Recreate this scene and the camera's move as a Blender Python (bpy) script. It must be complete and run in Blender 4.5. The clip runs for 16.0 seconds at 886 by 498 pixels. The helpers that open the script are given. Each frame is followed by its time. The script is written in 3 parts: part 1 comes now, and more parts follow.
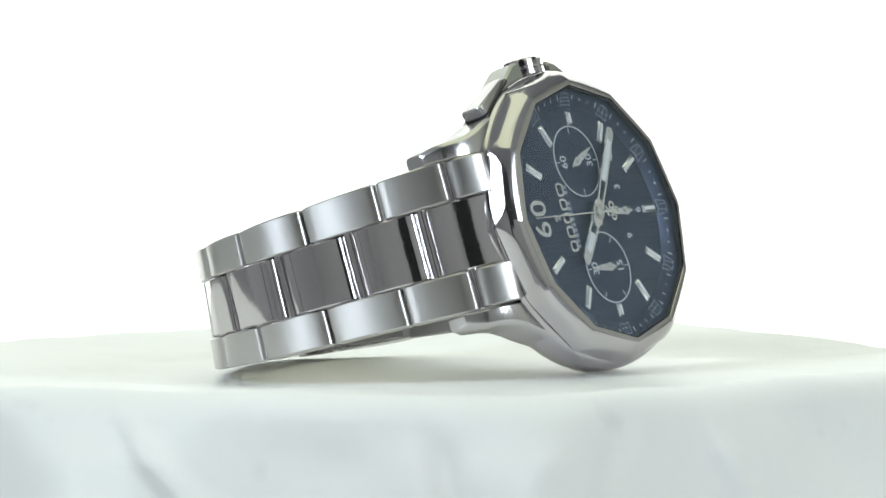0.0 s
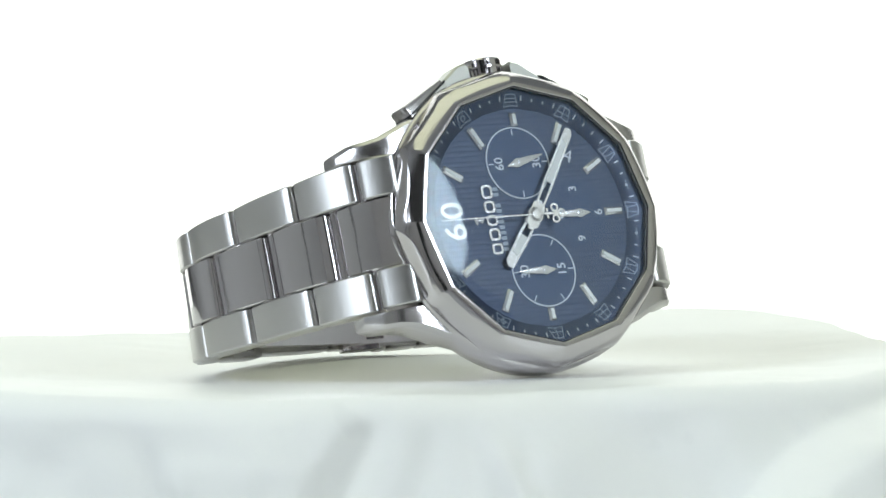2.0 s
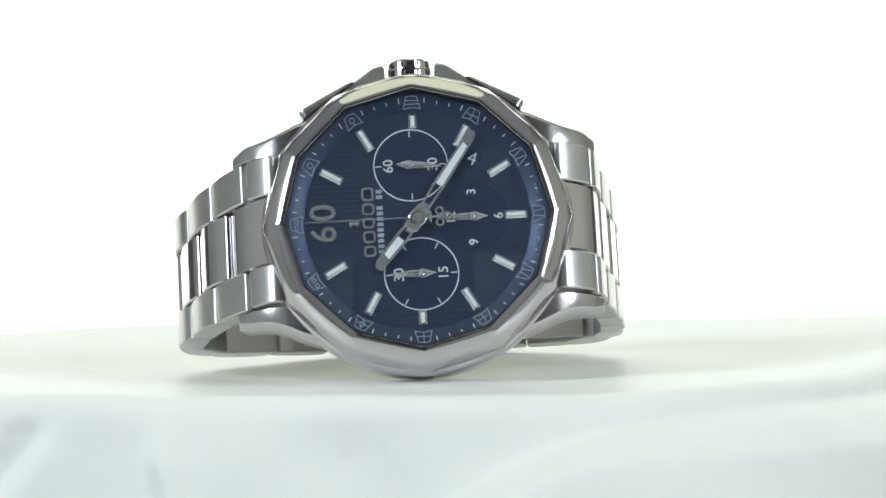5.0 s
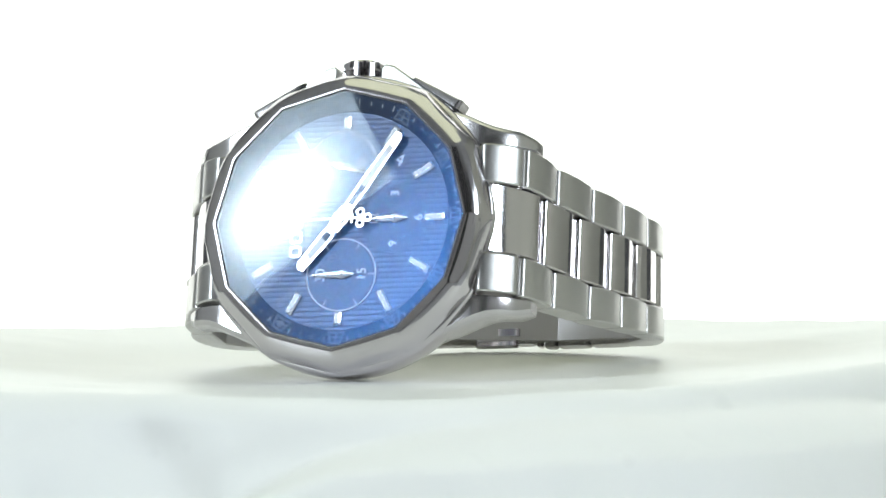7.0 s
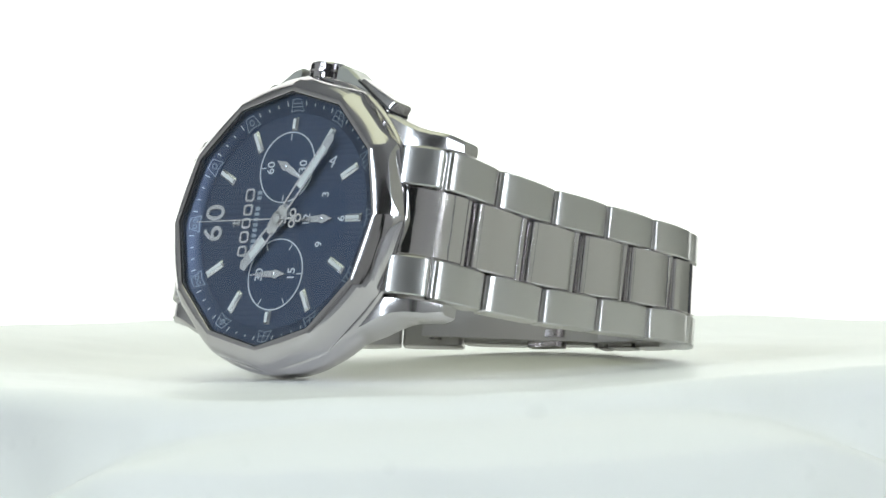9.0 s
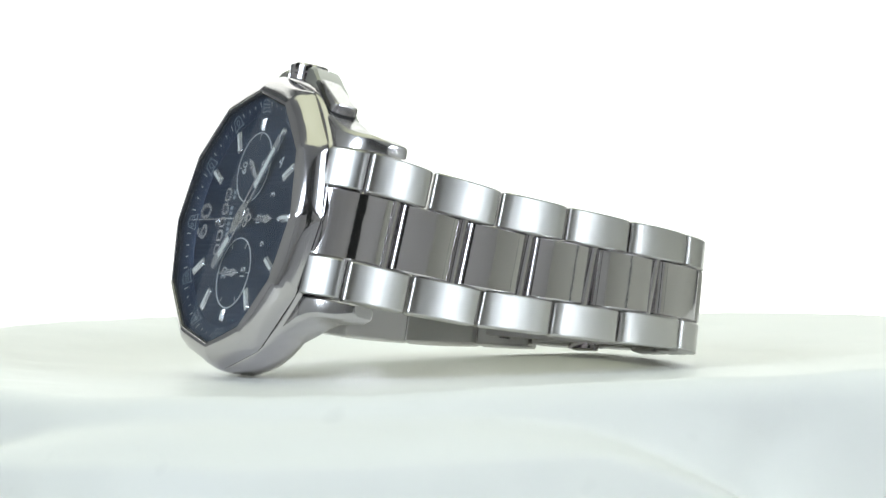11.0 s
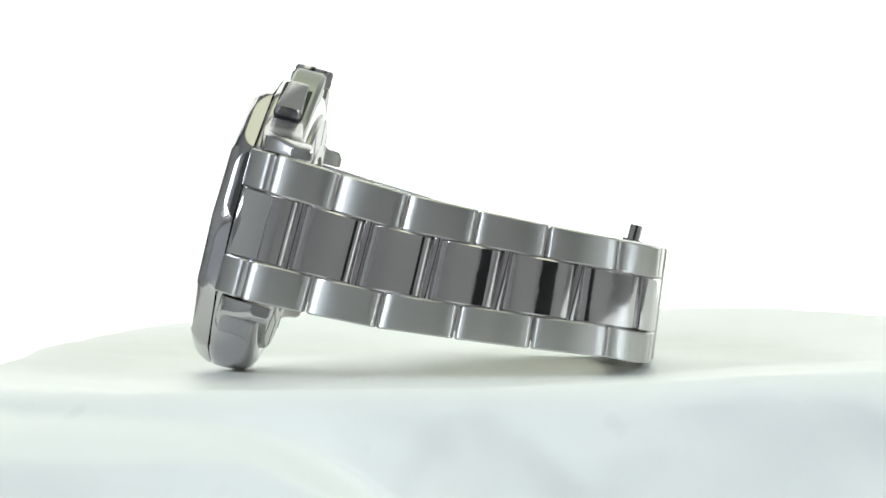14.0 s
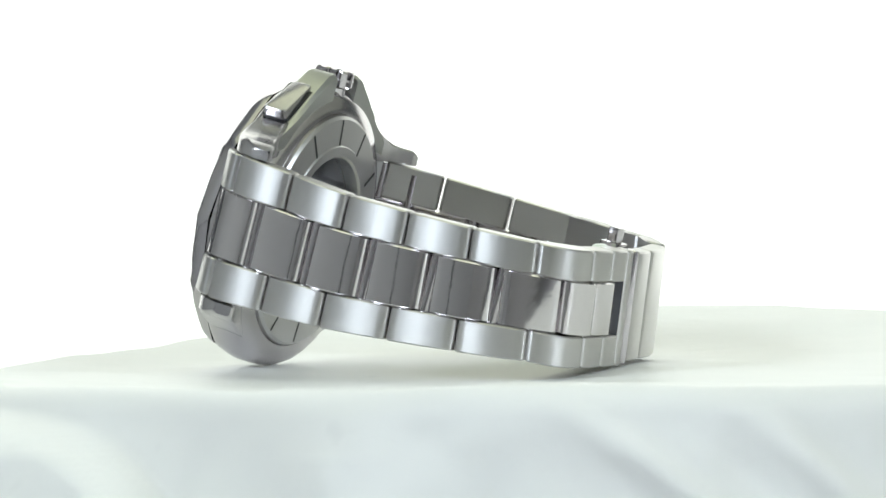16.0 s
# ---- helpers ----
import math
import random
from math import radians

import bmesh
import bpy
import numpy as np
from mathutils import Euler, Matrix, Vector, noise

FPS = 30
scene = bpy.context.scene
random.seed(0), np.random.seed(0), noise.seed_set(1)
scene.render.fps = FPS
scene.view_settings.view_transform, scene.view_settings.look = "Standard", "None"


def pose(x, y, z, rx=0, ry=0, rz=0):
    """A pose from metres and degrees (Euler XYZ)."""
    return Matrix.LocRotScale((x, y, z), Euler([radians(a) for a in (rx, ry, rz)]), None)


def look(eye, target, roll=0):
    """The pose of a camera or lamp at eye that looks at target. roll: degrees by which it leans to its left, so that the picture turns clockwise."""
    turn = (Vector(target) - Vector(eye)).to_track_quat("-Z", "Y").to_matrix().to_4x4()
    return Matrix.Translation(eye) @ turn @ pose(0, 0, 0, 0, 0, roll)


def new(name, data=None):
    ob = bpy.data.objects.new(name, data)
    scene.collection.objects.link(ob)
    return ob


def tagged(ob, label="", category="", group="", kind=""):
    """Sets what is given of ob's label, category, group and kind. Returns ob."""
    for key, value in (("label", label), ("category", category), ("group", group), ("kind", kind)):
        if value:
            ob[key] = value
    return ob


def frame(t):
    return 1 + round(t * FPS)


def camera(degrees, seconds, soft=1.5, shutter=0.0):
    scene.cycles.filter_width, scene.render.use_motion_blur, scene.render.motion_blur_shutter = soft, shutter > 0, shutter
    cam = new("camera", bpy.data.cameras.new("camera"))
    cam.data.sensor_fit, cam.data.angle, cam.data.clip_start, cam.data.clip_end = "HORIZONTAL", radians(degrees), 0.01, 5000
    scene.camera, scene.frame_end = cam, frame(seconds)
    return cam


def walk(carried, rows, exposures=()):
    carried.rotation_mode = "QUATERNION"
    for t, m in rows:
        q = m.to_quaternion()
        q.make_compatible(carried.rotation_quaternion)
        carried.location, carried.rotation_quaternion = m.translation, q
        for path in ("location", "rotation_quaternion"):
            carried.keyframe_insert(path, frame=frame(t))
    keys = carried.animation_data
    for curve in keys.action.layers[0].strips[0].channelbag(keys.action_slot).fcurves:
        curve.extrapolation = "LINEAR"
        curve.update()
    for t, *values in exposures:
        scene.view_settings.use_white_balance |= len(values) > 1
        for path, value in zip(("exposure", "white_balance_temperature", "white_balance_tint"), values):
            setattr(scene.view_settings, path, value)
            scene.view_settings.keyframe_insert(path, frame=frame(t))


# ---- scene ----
cam = camera(12.0, 16.0, soft=1.55)
EYE = pose(0.0, -0.59673, 0.03572, 90 - 1.728, 0, -0.0495) @ pose(0, 0, 0, 0, 0, -1.2295)
walk(cam, [(0.0, EYE), (16.0, EYE)])

# ---- world and lights ----
world = bpy.data.worlds.new("studio_world")
scene.world = world
world.use_nodes = True
world.node_tree.nodes["Background"].inputs[0].default_value = (0.6, 0.65, 0.7, 1)
world.node_tree.nodes["Background"].inputs[1].default_value = 0.15
scene.view_settings.exposure = 0.0


def softbox(name, place, aim, size, watts, colour):
    lamp = bpy.data.lights.new(name, "AREA")
    lamp.shape, lamp.size, lamp.energy, lamp.color = "DISK", size, watts, colour
    ob = new(name, lamp)
    ob.matrix_world = look(place, aim)
    return ob


def facing(place, aim, turn=0.0):
    """A pose at place whose back (-z) looks at aim: x towards the right round the camera, y up, turned counter-clockwise."""
    way = (Vector(aim) - Vector(place)).normalized()
    right = Vector((0, 0, 1)).cross(way).normalized()
    rise = way.cross(right).normalized()
    c, d = math.cos(radians(turn)), math.sin(radians(turn))
    x, y, z = right * c + rise * d, rise * c - right * d, -way
    if x.cross(y).dot(z) < 0:
        x = -x
    m = Matrix((x, y, z)).transposed().to_4x4()
    m.translation = Vector(place)
    return m


def panel(name, place, aim, wide, high, turn, watts, colour):
    lamp = bpy.data.lights.new(name, "AREA")
    lamp.shape, lamp.size, lamp.size_y, lamp.energy, lamp.color = "RECTANGLE", wide, high, watts, colour
    ob = new(name, lamp)
    ob.matrix_world = facing(place, aim, turn)
    return ob


COOL = (0.81, 0.92, 1.0)
AIM = (0, 0, 0.02)
DISH, DISH_CORE = (0.630, -0.590, 0.45), (0.585, -0.565, 0.355)
BOX, BOX_CORE = (-0.705, -0.507, 0.47), (-0.625, -0.497, 0.442)
# a round dish lamp on one side, an oblong softbox on the other, each before its pale reflector
softbox("dish_reflector_lamp", DISH, AIM, 0.35, 2.85, COOL)
softbox("dish_core", DISH_CORE, AIM, 0.095, 0.9, COOL)
softbox("softbox_reflector_lamp", BOX, AIM, 0.34, 0.3, COOL)
panel("softbox_lamp", (-0.690, -0.507, 0.465), AIM, 0.22, 0.40, 40, 1.9, COOL)
for wide, high, watts, near in ((0.19, 0.27, 0.4, 1.012), (0.15, 0.22, 0.5, 1.006), (0.11, 0.17, 0.75, 1.0), (0.06, 0.11, 0.35, 0.994)):
    panel("softbox_core", Vector(BOX_CORE) * near, AIM, wide, high, 40, watts, COOL).data.shape = "ELLIPSE"
softbox("overhead_lamp", (0.0, 0.05, 1.25), (0, 0, 0), 1.25, 3.4, (0.93, 1.0, 0.62))

# ---- materials ----
MATS = {}


def nodes_of(name):
    m = bpy.data.materials.new(name)
    m.use_nodes = True
    MATS[name] = m
    return m, m.node_tree, m.node_tree.nodes["Principled BSDF"]


def put(tree, kind, **values):
    n = tree.nodes.new(kind)
    for key, value in values.items():
        n.inputs[key.replace("_", " ")].default_value = value
    return n


def grain(tree, scale, low, high, stretch=(1, 1, 1), detail=4):
    co = tree.nodes.new("ShaderNodeTexCoord")
    mp = tree.nodes.new("ShaderNodeMapping")
    mp.inputs["Scale"].default_value = stretch
    tree.links.new(co.outputs["Object"], mp.inputs["Vector"])
    no = put(tree, "ShaderNodeTexNoise", Scale=scale, Detail=detail)
    tree.links.new(mp.outputs[0], no.inputs["Vector"])
    rg = tree.nodes.new("ShaderNodeMapRange")
    rg.inputs["To Min"].default_value, rg.inputs["To Max"].default_value = low, high
    tree.links.new(no.outputs["Fac"], rg.inputs["Value"])
    return rg.outputs[0], no.outputs["Fac"]


def metal(name, colour, low, high, scale, stretch=(1, 1, 1), bump=0.0, aniso=0.0, distance=0.00002, metallic=1.0, along=False):
    m, tree, b = nodes_of(name)
    b.inputs["Base Color"].default_value = (*colour, 1)
    b.inputs["Metallic"].default_value = metallic
    b.inputs["Anisotropic"].default_value = aniso
    if along:
        tg = tree.nodes.new("ShaderNodeTangent")
        tg.direction_type = "UV_MAP"
        tree.links.new(tg.outputs[0], b.inputs["Tangent"])
    rough, fac = grain(tree, scale, low, high, stretch)
    tree.links.new(rough, b.inputs["Roughness"])
    if bump:
        bp = put(tree, "ShaderNodeBump", Strength=bump, Distance=distance)
        tree.links.new(fac, bp.inputs["Height"])
        tree.links.new(bp.outputs[0], b.inputs["Normal"])
    return m


def plain(name, colour, rough, low=0.9, scale=900, spec=0.5, bump=0.0, metallic=0.0):
    m, tree, b = nodes_of(name)
    b.inputs["Metallic"].default_value = metallic
    b.inputs["Roughness"].default_value = rough
    b.inputs["Specular IOR Level"].default_value = spec
    f, fac = grain(tree, scale, low, 1.0)
    mix = put(tree, "ShaderNodeMix")
    mix.data_type, mix.blend_type = "RGBA", "MULTIPLY"
    mix.inputs[0].default_value = 1
    mix.inputs[6].default_value = (*colour, 1)
    tree.links.new(f, mix.inputs[7])
    tree.links.new(mix.outputs[2], b.inputs["Base Color"])
    if bump:
        bp = put(tree, "ShaderNodeBump", Strength=bump, Distance=0.0001)
        tree.links.new(fac, bp.inputs["Height"])
        tree.links.new(bp.outputs[0], b.inputs["Normal"])
    return m


STEEL = (0.60, 0.57, 0.60)
polished = metal("polished_steel", STEEL, 0.07, 0.13, 300)
brushed = metal("brushed_steel", (0.59, 0.575, 0.575), 0.26, 0.40, 900, (8, 0.35, 0.35), 0.2, 0.75, along=True)
bezel_steel = metal("rounded_polished_steel", (0.57, 0.545, 0.565), 0.10, 0.16, 400)
lug_steel = metal("soft_polished_steel", (0.56, 0.54, 0.555), 0.19, 0.27, 500, (1, 1, 1), 0.08)
link_polish = metal("link_polish", (0.68, 0.65, 0.67), 0.05, 0.10, 170, (1, 1.6, 1.6), 0.5, distance=0.00006)
satin = metal("satin_steel", (0.56, 0.55, 0.55), 0.27, 0.38, 700, (1, 1, 1), 0.1)
guard_steel = metal("fine_satin_steel", (0.47, 0.475, 0.455), 0.33, 0.44, 700, (1, 1, 1), 0.1)
silver = metal("bright_silver", (0.86, 0.85, 0.85), 0.18, 0.28, 900, metallic=0.85)
dark_metal = metal("dark_metal", (0.10, 0.10, 0.12), 0.3, 0.45, 900)
blue_ribbed = plain("blue_dial_lacquer", (0.086, 0.108, 0.168), 0.37, 0.8, 1500, 0.3, metallic=0.75)
blue_smooth = plain("blue_subdial_lacquer", (0.070, 0.093, 0.152), 0.39, 0.8, 1500, 0.3, metallic=0.75)
blue_ring = plain("blue_flange_lacquer", (0.062, 0.080, 0.130), 0.42, 0.8, 1500, 0.3, metallic=0.6)
white_print = plain("white_print", (0.72, 0.76, 0.80), 0.5, 0.92)
grey_print = plain("grey_print", (0.36, 0.42, 0.50), 0.5, 0.92)
lume = plain("white_lume", (0.80, 0.82, 0.80), 0.55, 0.92)
film_plastic = plain("pale_film", (0.80, 0.86, 0.74), 0.3, 0.85, 900)
black_gasket = plain("black_gasket", (0.012, 0.012, 0.015), 0.4)
west_paint = plain("pale_wall_paint", (0.76, 0.765, 0.80), 0.8, 0.9, 3)
cream_paint = plain("cream_wall_paint", (0.89, 0.89, 0.80), 0.8, 0.9, 3)
wall_paint = plain("white_wall_paint", (0.75, 0.765, 0.80), 0.8, 0.9, 3)
grey_paint = plain("grey_wall_paint", (0.78, 0.77, 0.80), 0.8, 0.85, 3)
slate_paint = plain("slate_wall_paint", (0.20, 0.205, 0.22), 0.8, 0.85, 3)
charcoal_paint = plain("charcoal_panel", (0.10, 0.10, 0.105), 0.8, 0.8, 3)
dark_paint = plain("black_panel", (0.03, 0.03, 0.035), 0.8, 0.8, 3)
stand_grey = plain("grey_painted_metal", (0.16, 0.16, 0.17), 0.5)
floor_paint = plain("grey_table_laminate", (0.36, 0.355, 0.37), 0.6, 0.9, 6)


def make_cloth_material():
    m, tree, b = nodes_of("white_satin_cloth")
    spots, _ = grain(tree, 95, -2.6, 3.2, detail=2)
    stain = tree.nodes.new("ShaderNodeMix")
    stain.data_type = "RGBA"
    stain.inputs[6].default_value = (0.89, 0.888, 0.86, 1)
    stain.inputs[7].default_value = (0.77, 0.77, 0.75, 1)
    stain.clamp_factor = True
    low = tree.nodes.new("ShaderNodeMath")
    low.operation, low.use_clamp = "SUBTRACT", True
    low.inputs[1].default_value = 1.4
    tree.links.new(spots, low.inputs[0])
    tree.links.new(low.outputs[0], stain.inputs[0])
    tree.links.new(stain.outputs[2], b.inputs["Base Color"])
    b.inputs["Roughness"].default_value = 0.40
    b.inputs["Specular IOR Level"].default_value = 0.18
    b.inputs["Sheen Weight"].default_value = 0.02
    b.inputs["Sheen Roughness"].default_value = 0.4
    _, fac = grain(tree, 9000, 0, 1, (1, 0.3, 1))
    _, big = grain(tree, 45, 0, 1)
    b1 = put(tree, "ShaderNodeBump", Strength=0.08, Distance=0.0001)
    b2 = put(tree, "ShaderNodeBump", Strength=0.35, Distance=0.002)
    tree.links.new(fac, b1.inputs["Height"])
    tree.links.new(big, b2.inputs["Height"])
    tree.links.new(b1.outputs[0], b2.inputs["Normal"])
    tree.links.new(b2.outputs[0], b.inputs["Normal"])
    return m


def make_crystal_material(name, near, slanting, slant_gain, straight, rough):
    m, tree, b = nodes_of(name)
    clear = tree.nodes.new("ShaderNodeBsdfTransparent")
    clear.inputs[0].default_value = (0.97, 0.98, 1.0, 1)
    gloss = tree.nodes.new("ShaderNodeBsdfGlossy")
    gloss.inputs["Roughness"].default_value = rough
    # the coating loses its tint at a slant
    slant = put(tree, "ShaderNodeLayerWeight", Blend=0.6)
    tone = tree.nodes.new("ShaderNodeMix")
    tone.data_type = "RGBA"
    tone.inputs[6].default_value = (*near, 1)
    tone.inputs[7].default_value = (*slanting, 1)
    tree.links.new(slant.outputs["Facing"], tone.inputs[0])
    tree.links.new(tone.outputs[2], gloss.inputs["Color"])
    mix = tree.nodes.new("ShaderNodeMixShader")
    # the glass mirrors more at a slant, from either side
    edge_on = put(tree, "ShaderNodeLayerWeight", Blend=0.5)
    power = tree.nodes.new("ShaderNodeMath")
    power.operation = "POWER"
    power.inputs[1].default_value = 5.0
    tree.links.new(edge_on.outputs["Facing"], power.inputs[0])
    gain = tree.nodes.new("ShaderNodeMath")
    gain.operation, gain.use_clamp = "MULTIPLY_ADD", True
    gain.inputs[1].default_value, gain.inputs[2].default_value = slant_gain, straight
    tree.links.new(power.outputs[0], gain.inputs[0])
    tree.links.new(gain.outputs[0], mix.inputs[0])
    tree.links.new(clear.outputs[0], mix.inputs[1])
    tree.links.new(gloss.outputs[0], mix.inputs[2])
    tree.links.new(mix.outputs[0], tree.nodes["Material Output"].inputs["Surface"])
    return m


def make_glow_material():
    m, tree, b = nodes_of("glowing_white_background")
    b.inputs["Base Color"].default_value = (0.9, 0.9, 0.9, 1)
    # the background's brightness is put in as emission, tinted to colour the cloth
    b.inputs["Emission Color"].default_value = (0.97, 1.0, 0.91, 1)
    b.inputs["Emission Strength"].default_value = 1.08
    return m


def make_tube_material():
    m, tree, b = nodes_of("glowing_tube")
    b.inputs["Base Color"].default_value = (0.9, 0.9, 0.9, 1)
    b.inputs["Emission Color"].default_value = (0.88, 0.95, 1.0, 1)
    b.inputs["Emission Strength"].default_value = 34.0
    return m


crystal_mat = make_crystal_material("sapphire_crystal", (0.80, 0.92, 1.0), (1, 1, 0.98), 1.4, 0.055, 0.04)
coated_mat = make_crystal_material("blue_coated_crystal", (0.03, 0.30, 1.0), (0.3, 0.6, 1.0), 0.3, 0.0145, 0.08)
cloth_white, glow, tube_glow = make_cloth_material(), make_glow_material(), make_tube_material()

# ---- mesh helpers (millimetres in, metres out) ----
MM = 0.001


def solid(name, verts, faces, mat, parent=None, label="", sharp=32):
    me = bpy.data.meshes.new(name)
    me.from_pydata([tuple(c * MM for c in v) for v in verts], [], faces)
    bm = bmesh.new()
    bm.from_mesh(me)
    bmesh.ops.recalc_face_normals(bm, faces=bm.faces)
    bm.to_mesh(me)
    bm.free()
    me.materials.append(mat)
    me.shade_smooth()
    me.set_sharp_from_angle(angle=radians(sharp))
    ob = new(name, me)
    if parent:
        ob.parent = parent
    if label:
        tagged(ob, label=label)
    return ob


def loft(rings, caps=True, wrap=False):
    """Verts and faces of closed rings joined in turn."""
    n = len(rings[0])
    verts = [p for r in rings for p in r]
    faces = []
    last = len(rings) if wrap else len(rings) - 1
    for i in range(last):
        a, b = i * n, ((i + 1) % len(rings)) * n
        for j in range(n):
            k = (j + 1) % n
            faces.append((a + j, a + k, b + k, b + j))
    if caps and not wrap:
        faces.append(tuple(reversed(range(n))))
        faces.append(tuple(range((len(rings) - 1) * n, len(rings) * n)))
    return verts, faces


def join(*shapes):
    verts, faces = [], []
    for v, f in shapes:
        o = len(verts)
        verts += v
        faces += [tuple(i + o for i in q) for q in f]
    return verts, faces


def around(r, z, k=0.0, n=144, cx=0.0, cy=0.0):
    """A ring at height z: k=1 a twelve-sided outline with corners at the hours, k=0 a circle."""
    out = []
    for i in range(n):
        a = 2 * math.pi * i / n
        poly = math.cos(radians(15)) / math.cos((a % radians(30)) - radians(15))
        q = r * (k * poly + (1 - k))
        out.append((cx + q * math.sin(a), cy + q * math.cos(a), z))
    return out


def flatted(r, z, flat, k=0.0, n=360):
    """A circle at height z cut by twelve flats between the hours; k blends it into the twelve-sided outline."""
    out = []
    for i in range(n):
        a = 2 * math.pi * i / n
        bend = math.cos((a % radians(30)) - radians(15))
        q = min(r, flat / bend) * (1 - k) + k * r * math.cos(radians(15)) / bend
        out.append((q * math.sin(a), q * math.cos(a), z))
    return out


def rounded(w, h, c, n=4):
    """A rounded rectangle outline round the origin."""
    out = []
    for sx, sy, a0 in ((1, 1, 0), (-1, 1, 90), (-1, -1, 180), (1, -1, 270)):
        for i in range(n + 1):
            a = radians(a0 + 90 * i / n)
            out.append((sx * (w / 2 - c) + c * math.cos(a), sy * (h / 2 - c) + c * math.sin(a)))
    return out


def block(w, h, z0, z1, place, turn=0.0, c=0.15, b=0.12):
    """A bevelled rounded block; turn: degrees clockwise from twelve, place: x, y."""
    t = -radians(turn)
    rings = []
    for d, z in ((0, z0), (0, z1 - b), (b, z1)):
        ring = []
        for u, v in rounded(w - 2 * d, h - 2 * d, max(c - d * 0.5, 0.02), 3):
            ring.append((place[0] + u * math.cos(t) - v * math.sin(t), place[1] + u * math.sin(t) + v * math.cos(t), z))
        rings.append(ring)
    return loft(rings)


def at_hour(angle, r):
    a = radians(angle)
    return r * math.sin(a), r * math.cos(a)


def strip(points, width, z, closed=False, high=0.02):
    """A thin raised line through flat points; z is a number or a function of x, y."""
    shapes = []
    pts = list(points) + ([points[0]] if closed else [])
    for (x0, y0), (x1, y1) in zip(pts, pts[1:]):
        d = Vector((x1 - x0, y1 - y0))
        if d.length < 1e-6:
            continue
        d.normalize()
        e = d * width * 0.5
        nx, ny = -d.y * width / 2, d.x * width / 2
        q = [(x0 - e.x + nx, y0 - e.y + ny), (x0 - e.x - nx, y0 - e.y - ny), (x1 + e.x - nx, y1 + e.y - ny), (x1 + e.x + nx, y1 + e.y + ny)]
        hz = (lambda x, y: z) if not callable(z) else z
        shapes.append(loft([[(x, y, hz(x, y)) for x, y in q], [(x, y, hz(x, y) + high) for x, y in q]]))
    return join(*shapes)


def lettering(name, body, height, place, z, mat, parent, turn=0.0, thick=0.03, bold=0.0, spread=1.0):
    """Raised characters, upright towards twelve unless turned (degrees clockwise)."""
    cu = bpy.data.curves.new(name, "FONT")
    cu.body, cu.size, cu.extrude, cu.offset = body, height * 1.4, thick / 2, bold
    cu.space_character = spread
    cu.align_x, cu.align_y = "CENTER", "CENTER"
    cu.resolution_u = 4
    tmp = new("tmp", cu)
    bpy.context.view_layer.update()
    me = bpy.data.meshes.new_from_object(tmp.evaluated_get(bpy.context.evaluated_depsgraph_get()))
    bpy.data.objects.remove(tmp)
    me.transform(Matrix.Scale(MM, 4) @ pose(place[0], place[1], z + thick / 2, 0, 0, -turn))
    me.materials.clear()
    me.materials.append(mat)
    ob = new(name, me)
    ob.parent = parent
    return ob


# ---- the room ----
def wall(name, place, size, mat):
    x, y, z = (c * 1000 for c in place)
    w, d, h = (c * 500 for c in size)
    v, f = loft([[(x - w, y - d, k), (x + w, y - d, k), (x + w, y + d, k), (x - w, y + d, k)] for k in (z - h, z + h)])
    return tagged(solid(name, v, f, mat), kind="structure")


def build_room():
    tagged(wall("floor", (0, -0.2, -0.115), (2.6, 2.6, 0.03), floor_paint), "plain pale grey table surface under the cloth", "floor")
    # walls and ceiling are added out of view; wall tones steer the reflections
    tagged(wall("wall_north", (0, 1.07, 0.6), (2.5, 0.06, 1.4), slate_paint), "unseen slate grey wall behind the glowing background that dims reflections", "wall")
    tagged(wall("wall_south", (0, -1.47, 0.6), (2.5, 0.06, 1.4), grey_paint), "unseen pale grey wall behind the camera that brightens reflections", "wall")
    # dark panels added out of view, so steel and dial mirror something dark
    tagged(wall("curtain", (0.0, -1.40, 0.6), (0.30, 0.03, 1.38), dark_paint), "unseen black panel added behind the camera for dark reflections", "curtain")
    tagged(wall("pelmet", (0.0, -1.36, 1.0), (1.5, 0.10, 0.58), charcoal_paint), "unseen charcoal panel added high behind the camera to darken reflections", "pelmet")
    tagged(wall("wall_east", (1.22, -0.2, 0.6), (0.06, 2.48, 1.4), cream_paint), "unseen cream side wall that warms reflections in the steel", "wall")
    tagged(wall("wall_west", (-1.22, -0.2, 0.6), (0.06, 2.48, 1.4), west_paint), "unseen pale side wall that brightens reflections", "wall")
    tagged(wall("ceiling", (0, -0.2, 1.33), (2.6, 2.6, 0.06), wall_paint), "plain white unseen ceiling that closes the room", "ceiling")
    # added glowing sheet: its white comes from its material, not from a lamp
    tagged(wall("backdrop", (0, 0.7, 0.33), (1.15, 0.02, 0.85), glow), "pure white background that glows by its own material", "backdrop")


